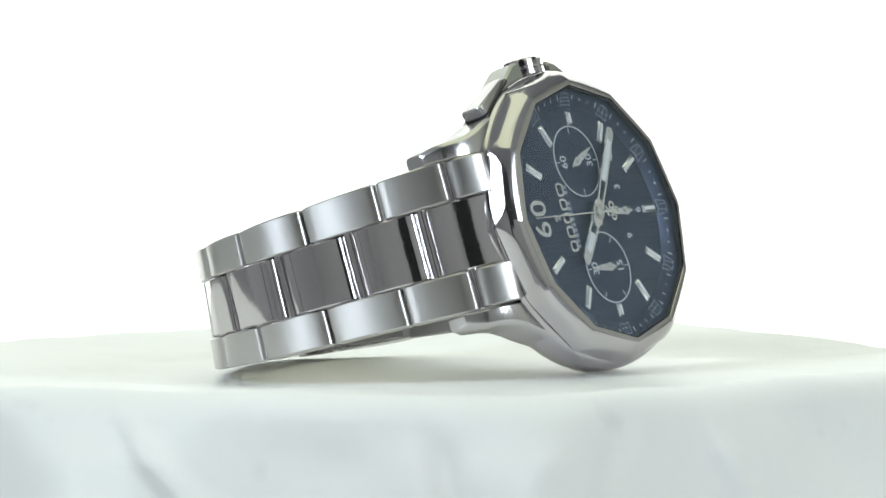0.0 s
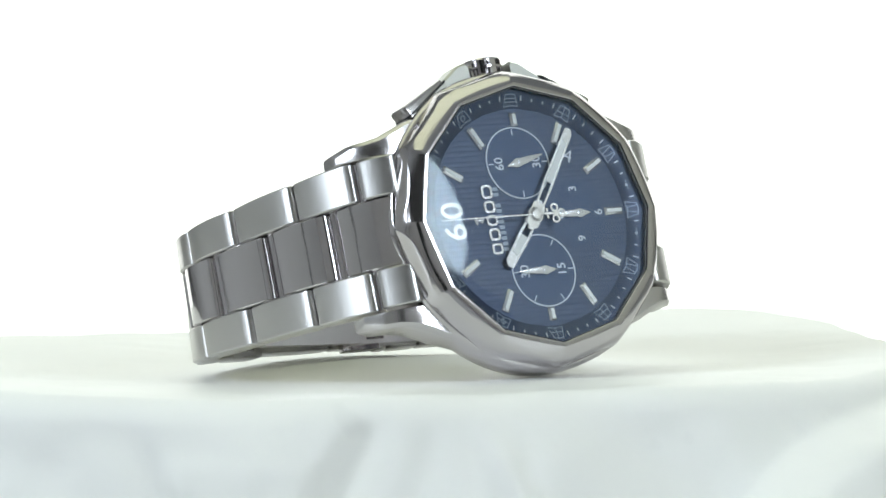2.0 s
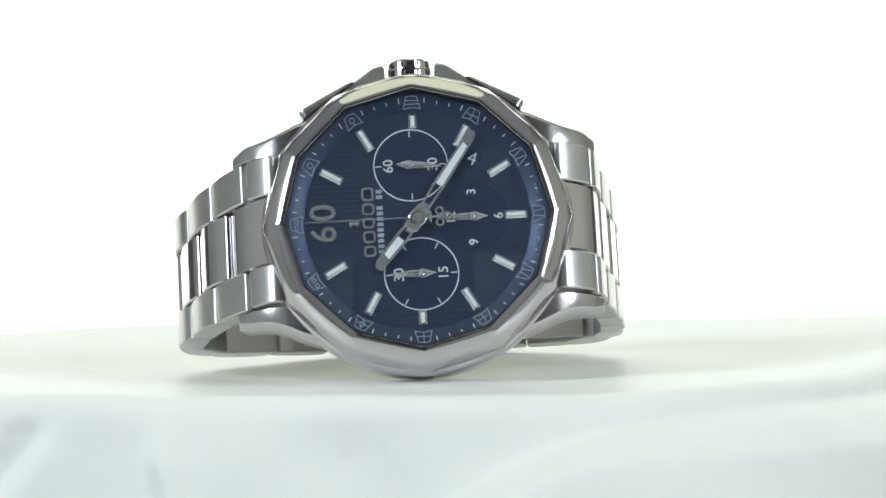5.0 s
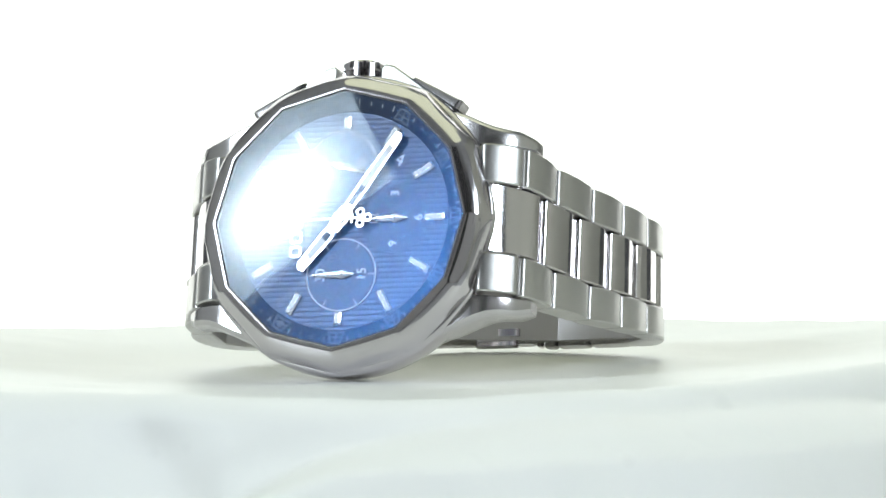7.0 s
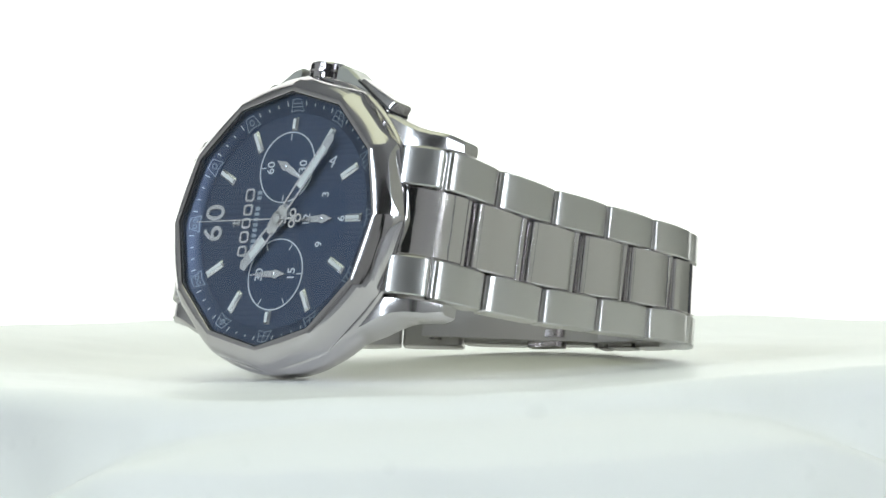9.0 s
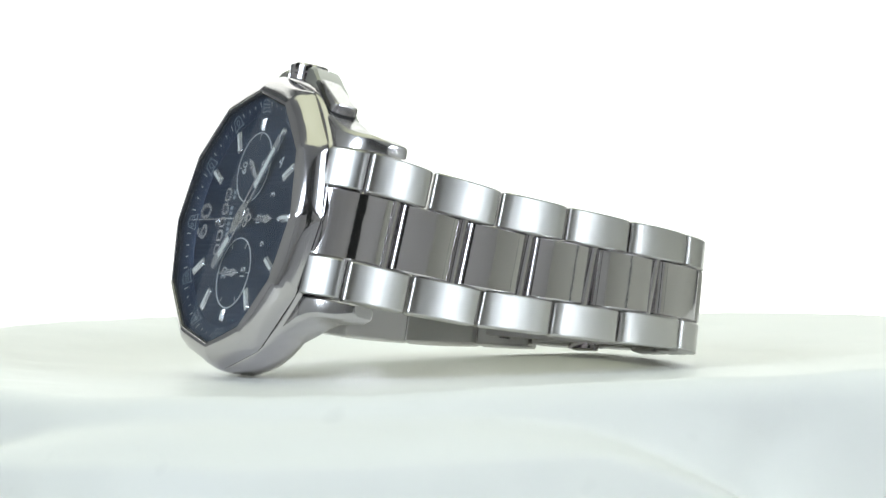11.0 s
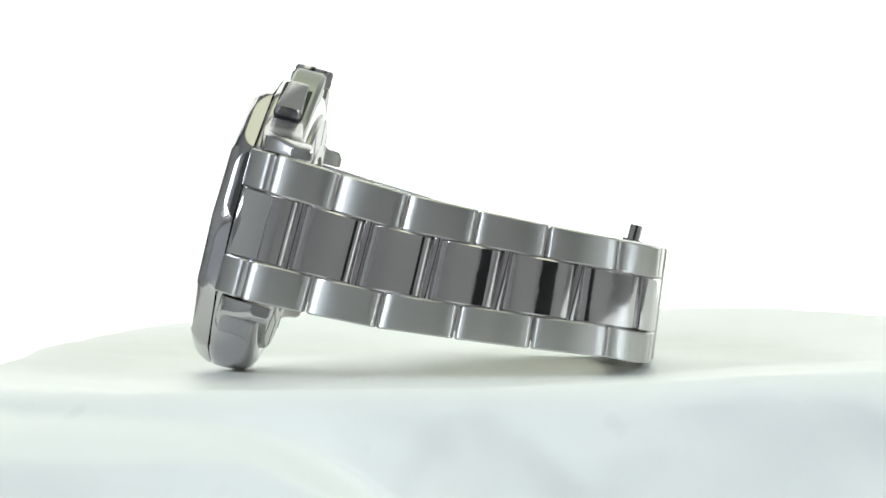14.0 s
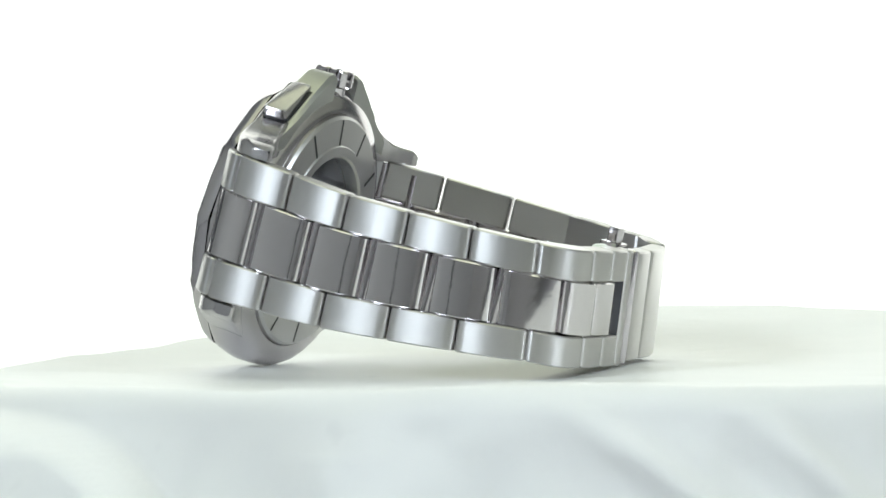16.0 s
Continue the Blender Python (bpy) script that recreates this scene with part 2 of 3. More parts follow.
def build_stand(lamp, low, high, thick, tube_at=None):
    """An added, unseen stand whose arm crosses a lamp's face to darken its reflection; low and high: the arm's ends,
    right and up from the lamp's middle.
    """
    m = facing(lamp, AIM)
    right, rise, way = m.col[0].xyz, m.col[1].xyz, -m.col[2].xyz
    if right.cross(Vector((0, 0, 1))).dot(way) > 0:
        right = -right
    stand = tagged(new("streak_stand"), "unseen grey stand whose arm darkens a streak of the lamp's reflection", "light stand")
    front = Vector(lamp) * 1000 + way * 70
    low, high = front + right * low[0] + rise * low[1], front + right * high[0] + rise * high[1]

    def tube(p, q, r):
        d = (q - p).normalized()
        u = d.orthogonal().normalized()
        w = d.cross(u)
        return loft([[tuple(c + (u * math.cos(k * math.pi / 8) + w * math.sin(k * math.pi / 8)) * r) for k in range(16)] for c in (p, q)])
    solid("arm", *tube(low, high, thick), stand_grey, stand, "thin grey lamp arm")
    solid("pole", *tube(Vector((low.x, low.y, -100)), low, 11), stand_grey, stand)
    if tube_at:
        m = facing(tube_at, AIM)
        rings = []
        for k in range(49):
            t = radians(120 + 205 * k / 48)
            c = Vector((math.cos(t), math.sin(t), 0))
            w = 7.5 if 0 < k < 48 else 2
            rings.append([tuple((m @ ((c * (92 + w * math.cos(e * math.pi / 5)) + Vector((0, 0, w * math.sin(e * math.pi / 5)))) * MM)) / MM) for e in range(10)])
        solid("ring_tube", *loft(rings), tube_glow, stand, "glowing bent lamp tube")
    solid("foot", *tube(Vector((low.x, low.y, -100)), Vector((low.x, low.y, -84)), 90), stand_grey, stand)


# ---- the cloth on the turntable ----
# folds of the hanging cloth: where on the rim (degrees), how wide, how deep (mm), how slanted
FOLDS = ((-171, 2.2, -2.2, 0.2), (-165, 3.5, 2.6, 0.25), (-160, 1.0, 1.7, 0.5), (-156, 4, 2.0, -0.2), (-146, 5, -1.6, 0.1), (-140, 1.3, -3.0, 0.25), (-132, 6, 2.6, 0.2), (-122, 1.5, -4.4, -0.3), (-114, 1.4, 1.2, 0.3), (-110, 7, 2.2, 0.2), (-96, 5, -1.8, 0.3),
         (12, 2.5, -2.6, -0.4), (19, 5, 2.4, 0.2), (28, 3, -1.6, 0.3), (36, 1.9, 1.9, 0.7), (42, 1.6, -1.0, 0.7), (48, 1.9, 1.9, 0.6), (57, 4, -0.6, 0.3), (70, 7, 1.2, 0.1), (95, 8, -1.2, 0.2),
         (118, 7, 2.4, -0.2), (140, 8, -2.2, 0.1), (163, 6, 2.2, 0.2))


def fold(degrees, drop):
    """How far the hanging cloth stands out at a place on the rim, so far below it."""
    total = 0.0
    for at, wide, deep, slant in FOLDS:
        d = (degrees - at - slant * drop + 180) % 360 - 180
        total += deep * (1 if deep > 0 else 0.5) * math.exp(-(d / wide) ** 2)
    # one broad swag that hangs loose
    d = (degrees + 41 + 180) % 360 - 180
    hem = 3.5 + 9 * (abs(d) / 42) ** 4
    if abs(d) < 60:
        total += 10.5 / (1 + math.exp(-(drop - hem) / 0.4))
    return total


def build_cloth():
    n_a, top, hang = 720, 40, 84
    prof = top + hang
    verts, faces = [], []
    for i in range(n_a):
        a = 2 * math.pi * i / n_a
        c = 0.5 - 0.5 * math.cos(a + radians(54))
        x = min(max((c - 0.15) / 0.45, 0), 1)
        s = x * x * (3 - 2 * x)
        rim = 67.2 + 36 * s + 1.4 * math.sin(3 * a + 1) + 0.9 * math.sin(5 * a)
        lift = 0.5 + 2.4 * s + 0.5 * math.sin(4 * a + 0.5) * s
        lift += float(np.interp(math.degrees(a), (0, 40, 90, 130, 170, 230, 255, 300, 330, 360), (2.0, 1.6, -1.0, 0.5, 1.8, 1.0, 1.1, 0.7, 1.2, 2.0)))
        for j in range(prof):
            if j < top:
                r = rim * (j / (top - 1)) ** 0.8
                w = min(max((r - 44) / max(rim - 44, 1), 0), 1)
                px, py = r * math.cos(a), r * math.sin(a)
                z = 0.5 + (lift - 0.5) * w * w * (3 - 2 * w) + 0.45 * math.exp(-((px - 0.2) ** 2 + (py + 30) ** 2) / 120) + 1.0 * math.exp(-((px + 5) ** 2 + (py - 27) ** 2) / 420)
                z += 0.55 * noise.noise((px / 24, py / 24, 3)) * min(1, max(r - 34, 0) / 20)
                z += 0.25 * noise.noise((px / 9, py / 9, 7)) * min(1, max(r - 40, 0) / 15)
            else:
                q = (j - top + 1) / hang
                drop = 99 * q ** 2.3
                out = 3.4 * math.sqrt(max(1 - (1 - min(drop / 3.4, 1)) ** 2, 0))
                r = rim + out + min(drop, 45) * 0.30 + 0.74 * fold(math.degrees(a), drop) * min(1, drop / 8.0) * (1 + min(drop, 40) / 40)
                px, py = rim * math.cos(a), rim * math.sin(a)
                z = lift + 0.55 * noise.noise((px / 24, py / 24, 3)) + 0.25 * noise.noise((px / 9, py / 9, 7)) - drop
                r += 0.5 * noise.noise((px / 5, py / 5, drop / 7)) * min(1, drop / 6)
            verts.append((r * math.cos(a), r * math.sin(a), max(z, -99.6)))
    for i in range(n_a):
        k = (i + 1) % n_a
        for j in range(prof - 1):
            faces.append((i * prof + j, k * prof + j, k * prof + j + 1, i * prof + j + 1))
    ob = solid("satin_cloth", verts, faces, cloth_white, sharp=180)
    bm = bmesh.new()
    bm.from_mesh(ob.data)
    bmesh.ops.remove_doubles(bm, verts=bm.verts, dist=1e-6)
    bmesh.ops.recalc_face_normals(bm, faces=bm.faces)
    bm.to_mesh(ob.data)
    bm.free()
    ob.data.shade_smooth()
    return tagged(ob, "white satin cloth draped in soft folds over a round turntable", "cloth")


# ---- the watch ----
def build_case(watch):
    v, f = loft([around(20.3, -1.35, 1), around(20.9, -1.5, 0.5), around(21.1, -1.8, 0.35), around(21.15, -2.5, 0.2), around(21.1, -3.3, 0.1), around(21.0, -4.4, 0), around(20.8, -5.8, 0),
                 around(20.2, -6.9, 0), around(19.2, -7.5, 0), around(17.4, -7.7, 0), around(17.2, -7.5, 0), around(17.2, -3, 0), around(19.0, -1.35, 0.5)], wrap=True)
    case = solid("case", v, f, bezel_steel, watch, "satin and polished steel case", 40)
    for sy in (1, -1):
        for sx in (1, -1):
            rings = []
            for y, xo, zt, zb in ((11.0, 16.6, -2.0, -6.9), (14.0, 15.6, -2.0, -7.0), (16.0, 14.9, -2.0, -7.2), (18.0, 13.95, -2.1, -7.5), (20.0, 13.15, -2.5, -8.0), (21.6, 12.85, -3.3, -8.8), (22.8, 12.75, -4.3, -9.4), (23.3, 12.7, -4.9, -9.8),
                                  (23.4, 12.68, -5.05, -9.85), (24.7, 12.1, -6.9, -10.1), (24.85, 11.9, -7.2, -9.9)):
                xi = 10.45
                ring = [(xi, zt - 0.12), (xi + 0.12, zt), (xo - 0.62, zt), (xo - 0.5, zt - 0.06), (xo - 0.06, zt - 0.5), (xo, zt - 0.62), (xo, zb + 0.5), (xo - 0.1, zb + 0.2), (xo - 0.4, zb), (xi + 0.12, zb), (xi, zb + 0.12)]
                rings.append([(sx * px, sy * y, pz) for px, pz in ring])
            v, f = loft(rings)
            solid("lug", v, f, lug_steel, case, "polished steel lug", 24)
    # crown guards that carry the buttons
    for sy in (1, -1):
        outline = [(17.5, 3.4), (22.5, 3.4), (22.9, 3.7), (22.6, 5.0), (20.0, 8.6), (16.3, 13.2), (14.0, 16.4), (12.6, 18.1), (11.2, 17.8), (13.0, 11.0)]
        rings = []
        for d, z in ((0.35, -2.35), (0.0, -2.75), (0.0, -6.8), (0.45, -7.4)):
            rings.append([(px - d * (1 if px > 16 else 0), sy * py, z - (0.08 * max(px - 15, 0) if z > -3 else 0)) for px, py in outline])
        v, f = loft(rings)
        solid("crown_guard", v, f, guard_steel, case, "satin steel crown guard", 30)


def build_bezel(watch):
    rings = [around(18.0, 0.6, 1, 360), around(18.04, 1.93, 1, 360), around(18.1, 1.99, 1, 360), around(18.3, 1.975, 0.99, 360)]
    heights = (-1.94, -1.74, -1.42, -1.05, -0.55, 0.0, 0.5, 1.0, 1.3)
    for i in range(37):
        z = 1.94 - 3.24 * i / 36
        r = float(np.interp(-z, heights, (18.52, 19.02, 19.5, 19.88, 20.24, 20.52, 20.74, 20.95, 21.0)))
        k = float(np.interp(-z, heights, (0.95, 0.85, 0.68, 0.5, 0.25, 0.1, 0, 0, 0)))
        rings.append(flatted(r, z, 20.36 - 0.2 * (z + 1.3), k))
    rings += [around(20.0, -1.4, 1, 360), around(18.4, -0.5, 1, 360)]
    v, f = loft(rings, wrap=True)
    bezel = solid("bezel", v, f, bezel_steel, watch, "polished twelve-sided steel bezel", 40)
    v, f = loft([around(17.80, 1.4, 1), around(17.80, 1.74, 1), around(18.05, 1.76, 1), around(18.05, 1.3, 1)], wrap=True)
    solid("gasket", v, f, black_gasket, bezel, "black gasket ring", 30)
    # a domed outer face and a coated inner face that bulges the other way
    for name, high, rise, mat, label in (("crystal", 1.80, 0.80, crystal_mat, "clear domed sapphire crystal"), ("crystal_coating", 1.74, -0.55, coated_mat, "blue anti-glare coating under the crystal")):
        rings = [[(x, y, high + rise * (1 - (x * x + y * y) / 318)) for x, y, _ in around(17.84 * q / 30 + 0.02, 0, 1)] for q in range(30, -1, -1)]
        v, f = loft(rings, caps=False)
        glass = solid(name, v, f, mat, watch, label, 60)
        glass.visible_shadow = False


def build_caseback(watch):
    v, f = loft([around(17.2, -7.2, 0), around(17.1, -8.1, 0), around(16.7, -8.5, 0), around(12.9, -8.76, 0), around(12.7, -9.0, 0), around(11.4, -9.05, 0), around(11.1, -8.8, 0), around(10.9, -6.6, 0), around(15, -6.4, 0)], wrap=True)
    back = solid("caseback", v, f, satin, watch, "round screwed steel case back", 30)
    # slots are not cut: black strips carry their shade as colour
    for i in range(12):
        a = 30 * i + 2
        v, f = block(0.42, 3.7, -0.04, 0.03, at_hour(a, 14.75), a, 0.05, 0.005)
        v = [(x, y, z - 8.5 - 0.0685 * (16.7 - math.hypot(x, y))) for x, y, z in v]
        solid("slot_shade", v, f, black_gasket, back)
    v, f = loft([around(11.2, -6.8, 0, 72), around(11.0, -6.2, 0, 72)])
    mov = solid("movement", v, f, dark_metal, back, "dark watch movement behind the rear window")
    for a, r, s in ((20, 5.5, 4.2), (140, 6, 3.6), (250, 5.6, 4.0)):
        x, y = at_hour(a, r)
        v, f = loft([around(s, -6.75, 0, 40, x, y), around(s, -7.3, 0, 40, x, y), around(s - 0.2, -7.4, 0, 40, x, y)])
        solid("bridge", v, f, satin, mov)
    v, f = loft([around(11.15, -8.75, 0, 72), around(0.05, -8.8, 0, 72)], caps=False)
    g = solid("rear_window", v, f, crystal_mat, back, "clear sapphire rear window")
    g.visible_shadow = False


def build_crown(watch):
    n = 60
    rings = []
    for x, r, tooth in ((19.5, 2.2, 0), (20.8, 2.2, 0), (21.0, 2.8, 0), (21.15, 2.95, 1), (23.1, 2.95, 1), (23.4, 2.75, 0.6), (23.6, 2.2, 0), (23.65, 0.6, 0)):
        rings.append([(x, 0 + math.cos(2 * math.pi * i / n) * (r - (0.42 if tooth and (i % 6) in (0, 1) else 0) * tooth), -5.0 + math.sin(2 * math.pi * i / n) * (r - (0.42 if tooth and (i % 6) in (0, 1) else 0) * tooth)) for i in range(n)])
    v, f = loft(rings)
    crown = solid("crown", v, f, polished, watch, "notched polished steel crown", 24)
    v, f = loft([[(x, r * math.cos(2 * math.pi * i / 40), -5 + r * math.sin(2 * math.pi * i / 40)) for i in range(40)] for x, r in ((22.0, 2.6), (22.0, 2.99), (22.3, 2.99), (22.3, 2.6))], wrap=True)
    solid("groove_ring", v, f, polished, crown)


def build_pusher(watch, sy):
    # the seat runs along the sloping flank of the crown guard
    a, b = Vector((20.5, 7.75)), Vector((15.6, 14.7))
    d = (b - a).normalized()
    out = Vector((d.y, -d.x))
    rings = []
    half = (b - a).length / 2
    for h, ins in ((-1.0, 0.0), (0.55, 0.0), (0.86, 0.12), (1.0, 0.42)):
        ring = []
        for u, w in rounded(2 * half - 1.2 * ins, 3.9 - 2 * ins, 0.75 - ins * 0.5, 5):
            # low towards the crown, high and blunt at the end by the lug, narrower at the crown end
            rise = 0.5 + 1.0 * (u / half + 1) / 2 if h > 0 else 1
            q = (a + b) / 2 + d * u + out * (h * rise)
            ring.append((q.x, sy * q.y, -4.4 + w * (0.88 + 0.12 * u / half)))
        rings.append(ring)
    v, f = loft(rings)
    p = solid("pusher", v, f, lug_steel, watch, "polished chronograph button", 30)
    rings = []
    for h, e in ((-0.2, 0.25), (0.08, 0.25)):
        rings.append([((((a + b) / 2 + d * u + out * h)).x, sy * (((a + b) / 2 + d * u + out * h)).y, -4.4 + w) for u, w in rounded((b - a).length + e, 3.9 + e, 0.8, 4)])
    v, f = loft(rings)
    solid("seal", v, f, black_gasket, p)


# ---- the dial ----
SUBS = {"seconds": (7.6, 0.55, 5.0), "minutes": (-7.55, -0.15, 5.0), "hours": (0.0, -7.45, 5.0)}


def build_dial(watch):
    v, f = loft([around(17.6, -0.5, 0), around(17.6, -0.02, 0), around(0.05, -0.02, 0)])
    dial = solid("dial", v, f, blue_smooth, watch, "deep blue vertically ribbed dial")
    shapes = []
    pitch = 0.72
    for i in range(-21, 22):
        x = i * pitch
        y = math.sqrt(max(15.45 ** 2 - (abs(x) + 0.2) ** 2, 0))
        w = pitch * 0.5
        prof = [(x - w, 0.0), (x - w, 0.055), (x - w * 0.5, 0.085), (x + w * 0.5, 0.085), (x + w, 0.055), (x + w, 0.0)]
        shapes.append(loft([[(px, -y, pz) for px, pz in prof], [(px, y, pz) for px, pz in prof]]))
    v, f = join(*shapes)
    solid("ribbed_plate", v, f, blue_ribbed, dial, "fine raised blue ribs", 10)
    # sloping outer ring with its marks
    v, f = loft([around(15.2, 0.05, 0), around(15.35, 0.2, 0), around(16.5, 0.45, 0.2), around(17.85, 0.95, 1), around(18.05, 0.95, 1), around(18.05, -0.4, 1), around(15.2, -0.4, 0)], wrap=True)
    ring = solid("flange", v, f, blue_ring, watch, "dark blue sloping minute ring")

    def rz(x, y):
        r = math.hypot(x, y)
        return 0.24 + (r - 15.35) * 0.26 + (0.04 if r > 16.5 else 0)

    for i in range(60):
        if i % 5:
            a = 6 * i
            v, f = strip([at_hour(a, 16.35), at_hour(a, 16.95)], 0.13, rz)
            solid("minute_tick", v, f, white_print, ring)
    for h in range(12):
        a = 30 * h

        def loc(u, w):
            ca, sa = math.cos(radians(a)), math.sin(radians(a))
            return (u * ca + w * sa, -u * sa + w * ca)
        top, low = 17.05, 15.45
        shapes = [strip([loc(-0.75, top), loc(0, top + 0.12), loc(0.75, top), loc(1.15, low), loc(0, low + 0.22), loc(-1.15, low)], 0.1, rz, True)]
        mid = (top + low) / 2
        if h == 11 or h == 0:
            for off in (-0.42, 0.42):
                shapes.append(strip([loc(off + 0.28 * math.cos(k * math.pi / 5), mid + 0.05 + 0.28 * math.sin(k * math.pi / 5)) for k in range(10)], 0.09, rz, True))
        if h in (1, 2, 10):
            shapes.append(strip([loc(0.36 * math.cos(k * math.pi / 6), mid + 0.08 + 0.36 * math.sin(k * math.pi / 6)) for k in range(12)], 0.1, rz, True))
        if h in (3,):
            shapes += [strip([loc(-0.85, top - 0.5), loc(0.85, top - 0.5)], 0.1, rz), strip([loc(-0.95, top - 0.95), loc(0.95, top - 0.95)], 0.1, rz)]
        if h in (4, 8, 9, 10):
            shapes += [strip([loc(0, low + 0.22), loc(0, top + 0.1)], 0.1, rz), strip([loc(-0.95, mid), loc(0.95, mid)], 0.1, rz)]
        if h in (5, 6, 7):
            shapes += [strip([loc(-0.5, top), loc(-0.25, low + 0.2)], 0.1, rz), strip([loc(0.5, top), loc(0.25, low + 0.2)], 0.1, rz)]
        v, f = join(*shapes)
        solid("pennant_mark", v, f, grey_print, ring, "outlined nautical pennant print")
    # raised hour batons
    for h in (1, 2, 3, 4, 5, 6, 7, 8, 9, 10, 11):
        r0, r1 = {3: (12.75, 14.65), 9: (12.7, 14.6), 6: (11.8, 14.75)}.get(h, (11.45, 14.75))
        v, f = block(1.12, r1 - r0, 0.05, 0.62, at_hour(30 * h, (r0 + r1) / 2), 30 * h, 0.1, 0.28)
        base = solid("hour_baton", v, f, silver, dial, "raised silver baton with white lume", 25)
        v, f = block(0.5, r1 - r0 - 0.5, 0.5, 0.65, at_hour(30 * h, (r0 + r1) / 2), 30 * h, 0.05, 0.02)
        solid("lume_bar", v, f, lume, base)
    for body, x in (("6", -1.5), ("0", 1.5)):
        lettering("numeral", body, 3.5, (x, 12.55), 0.08, silver, dial, 0, 0.35, 0.05)
    # maker's marks as plain shapes
    for i, w in enumerate((1.55, 1.7, 1.5, 1.65, 1.9)):
        x = (-4.15, -2.15, -0.2, 1.7, 3.8)[i]
        outer, inner = rounded(w, 1.7, 0.5, 4), rounded(w - 0.62, 1.08, 0.25, 4)
        rings = [[(x + u, 6.6 + q, z) for u, q in o] for o, z in ((outer, 0.06), (outer, 0.38), (inner, 0.38), (inner, 0.06))]
        v, f = loft(rings, wrap=True)
        solid("maker_mark", v, f, silver, dial, "raised plain silver mark", 25)
    for i in range(12):
        if i != 9:
            v, f = block(0.5, 0.85, 0.08, 0.13, (-4.2 + i * 0.76, 5.05), 0, 0.08, 0.02)
            solid("print_bar", v, f, grey_print, dial)
    v, f = join(block(0.3, 1.5, 0.08, 0.3, (-0.1, 8.6), 0, 0.05, 0.05), block(1.1, 0.3, 0.1, 0.28, (-0.1, 9.0), 0, 0.05, 0.05), block(0.8, 0.3, 0.1, 0.28, (-0.1, 8.2), 0, 0.05, 0.05))
    solid("emblem", v, f, silver, dial, "small raised silver emblem")
    # small dials
    for key, (x, y, r) in SUBS.items():
        n = 72
        rings = [around(r - 0.1, 0.10, 0, n, x, y), around(r - 0.1, 0.125, 0, n, x, y)]
        k = r - 0.15
        while k > 0.2:
            rings += [around(k, 0.135, 0, n, x, y), around(k - 0.1, 0.115, 0, n, x, y)]
            k -= 0.2
        v, f = loft(rings)
        name = "subdial"
        sub = solid(name, v, f, blue_smooth, dial, "smooth round blue small dial with circular grooves", 60)
        if key != "hours":
            v, f = loft([around(r - 0.1, 0.1, 0, n, x, y), around(r - 0.1, 0.2, 0, n, x, y), around(r + 0.06, 0.2, 0, n, x, y), around(r + 0.06, 0.1, 0, n, x, y)], wrap=True)
            solid("subdial_rim", v, f, white_print, dial, "thin white circle")
        marks = {"seconds": range(0, 360, 90), "minutes": range(0, 360, 60), "hours": ()}[key]
        for a in marks:
            p, q = at_hour(a, r - 0.3), at_hour(a, r - 1.0)
            v, f = strip([(x + p[0], y + p[1]), (x + q[0], y + q[1])], 0.16, 0.14)
            solid("subdial_tick", v, f, white_print, dial)
        words = {"seconds": (("60", 0, 3.0, 1.35), ("30", 180, 3.0, 1.35)), "minutes": (("30", 0, 3.0, 1.35), ("15", 180, 3.0, 1.35)),
                 "hours": (("12", 0, 2.9, 1.25), ("3", 90, 3.5, 1.25), ("6", 180, 3.5, 1.25), ("9", 270, 3.5, 1.25))}[key]
        for body, a, rr, hh in words:
            p = at_hour(a, rr)
            lettering("subdial_numeral", body, hh, (x + p[0], y + p[1]), 0.15, white_print, dial, 0, 0.03, 0.02)
    # date window
    p = at_hour(134, 11.2)
    v, f = block(2.3, 2.0, 0.09, 0.12, p, 134 - 90, 0.1, 0.01)
    win = solid("date_window", v, f, blue_ring, dial, "dark blue date window")
    lettering("date_numeral", "4", 1.9, p, 0.13, white_print, win, 112, 0.03, -0.01)
    lettering("dial_print", "SWISS", 0.42, at_hour(192, 16.6), 0.6, grey_print, ring, 12, 0.02)
    lettering("dial_print", "MADE", 0.42, at_hour(168, 16.6), 0.6, grey_print, ring, -12, 0.02)
    return dial


def frame_outline(pts, inner, z0, z1):
    rings = [[(x, y, z0) for x, y in pts], [(x, y, z1) for x, y in pts], [(x, y, z1) for x, y in inner], [(x, y, z0) for x, y in inner]]
    return loft(rings, wrap=True)


def turned(shape, angle, place=(0, 0, 0)):
    t = -radians(angle)
    v, f = shape
    return [(place[0] + x * math.cos(t) - y * math.sin(t), place[1] + x * math.sin(t) + y * math.cos(t), place[2] + z) for x, y, z in v], f


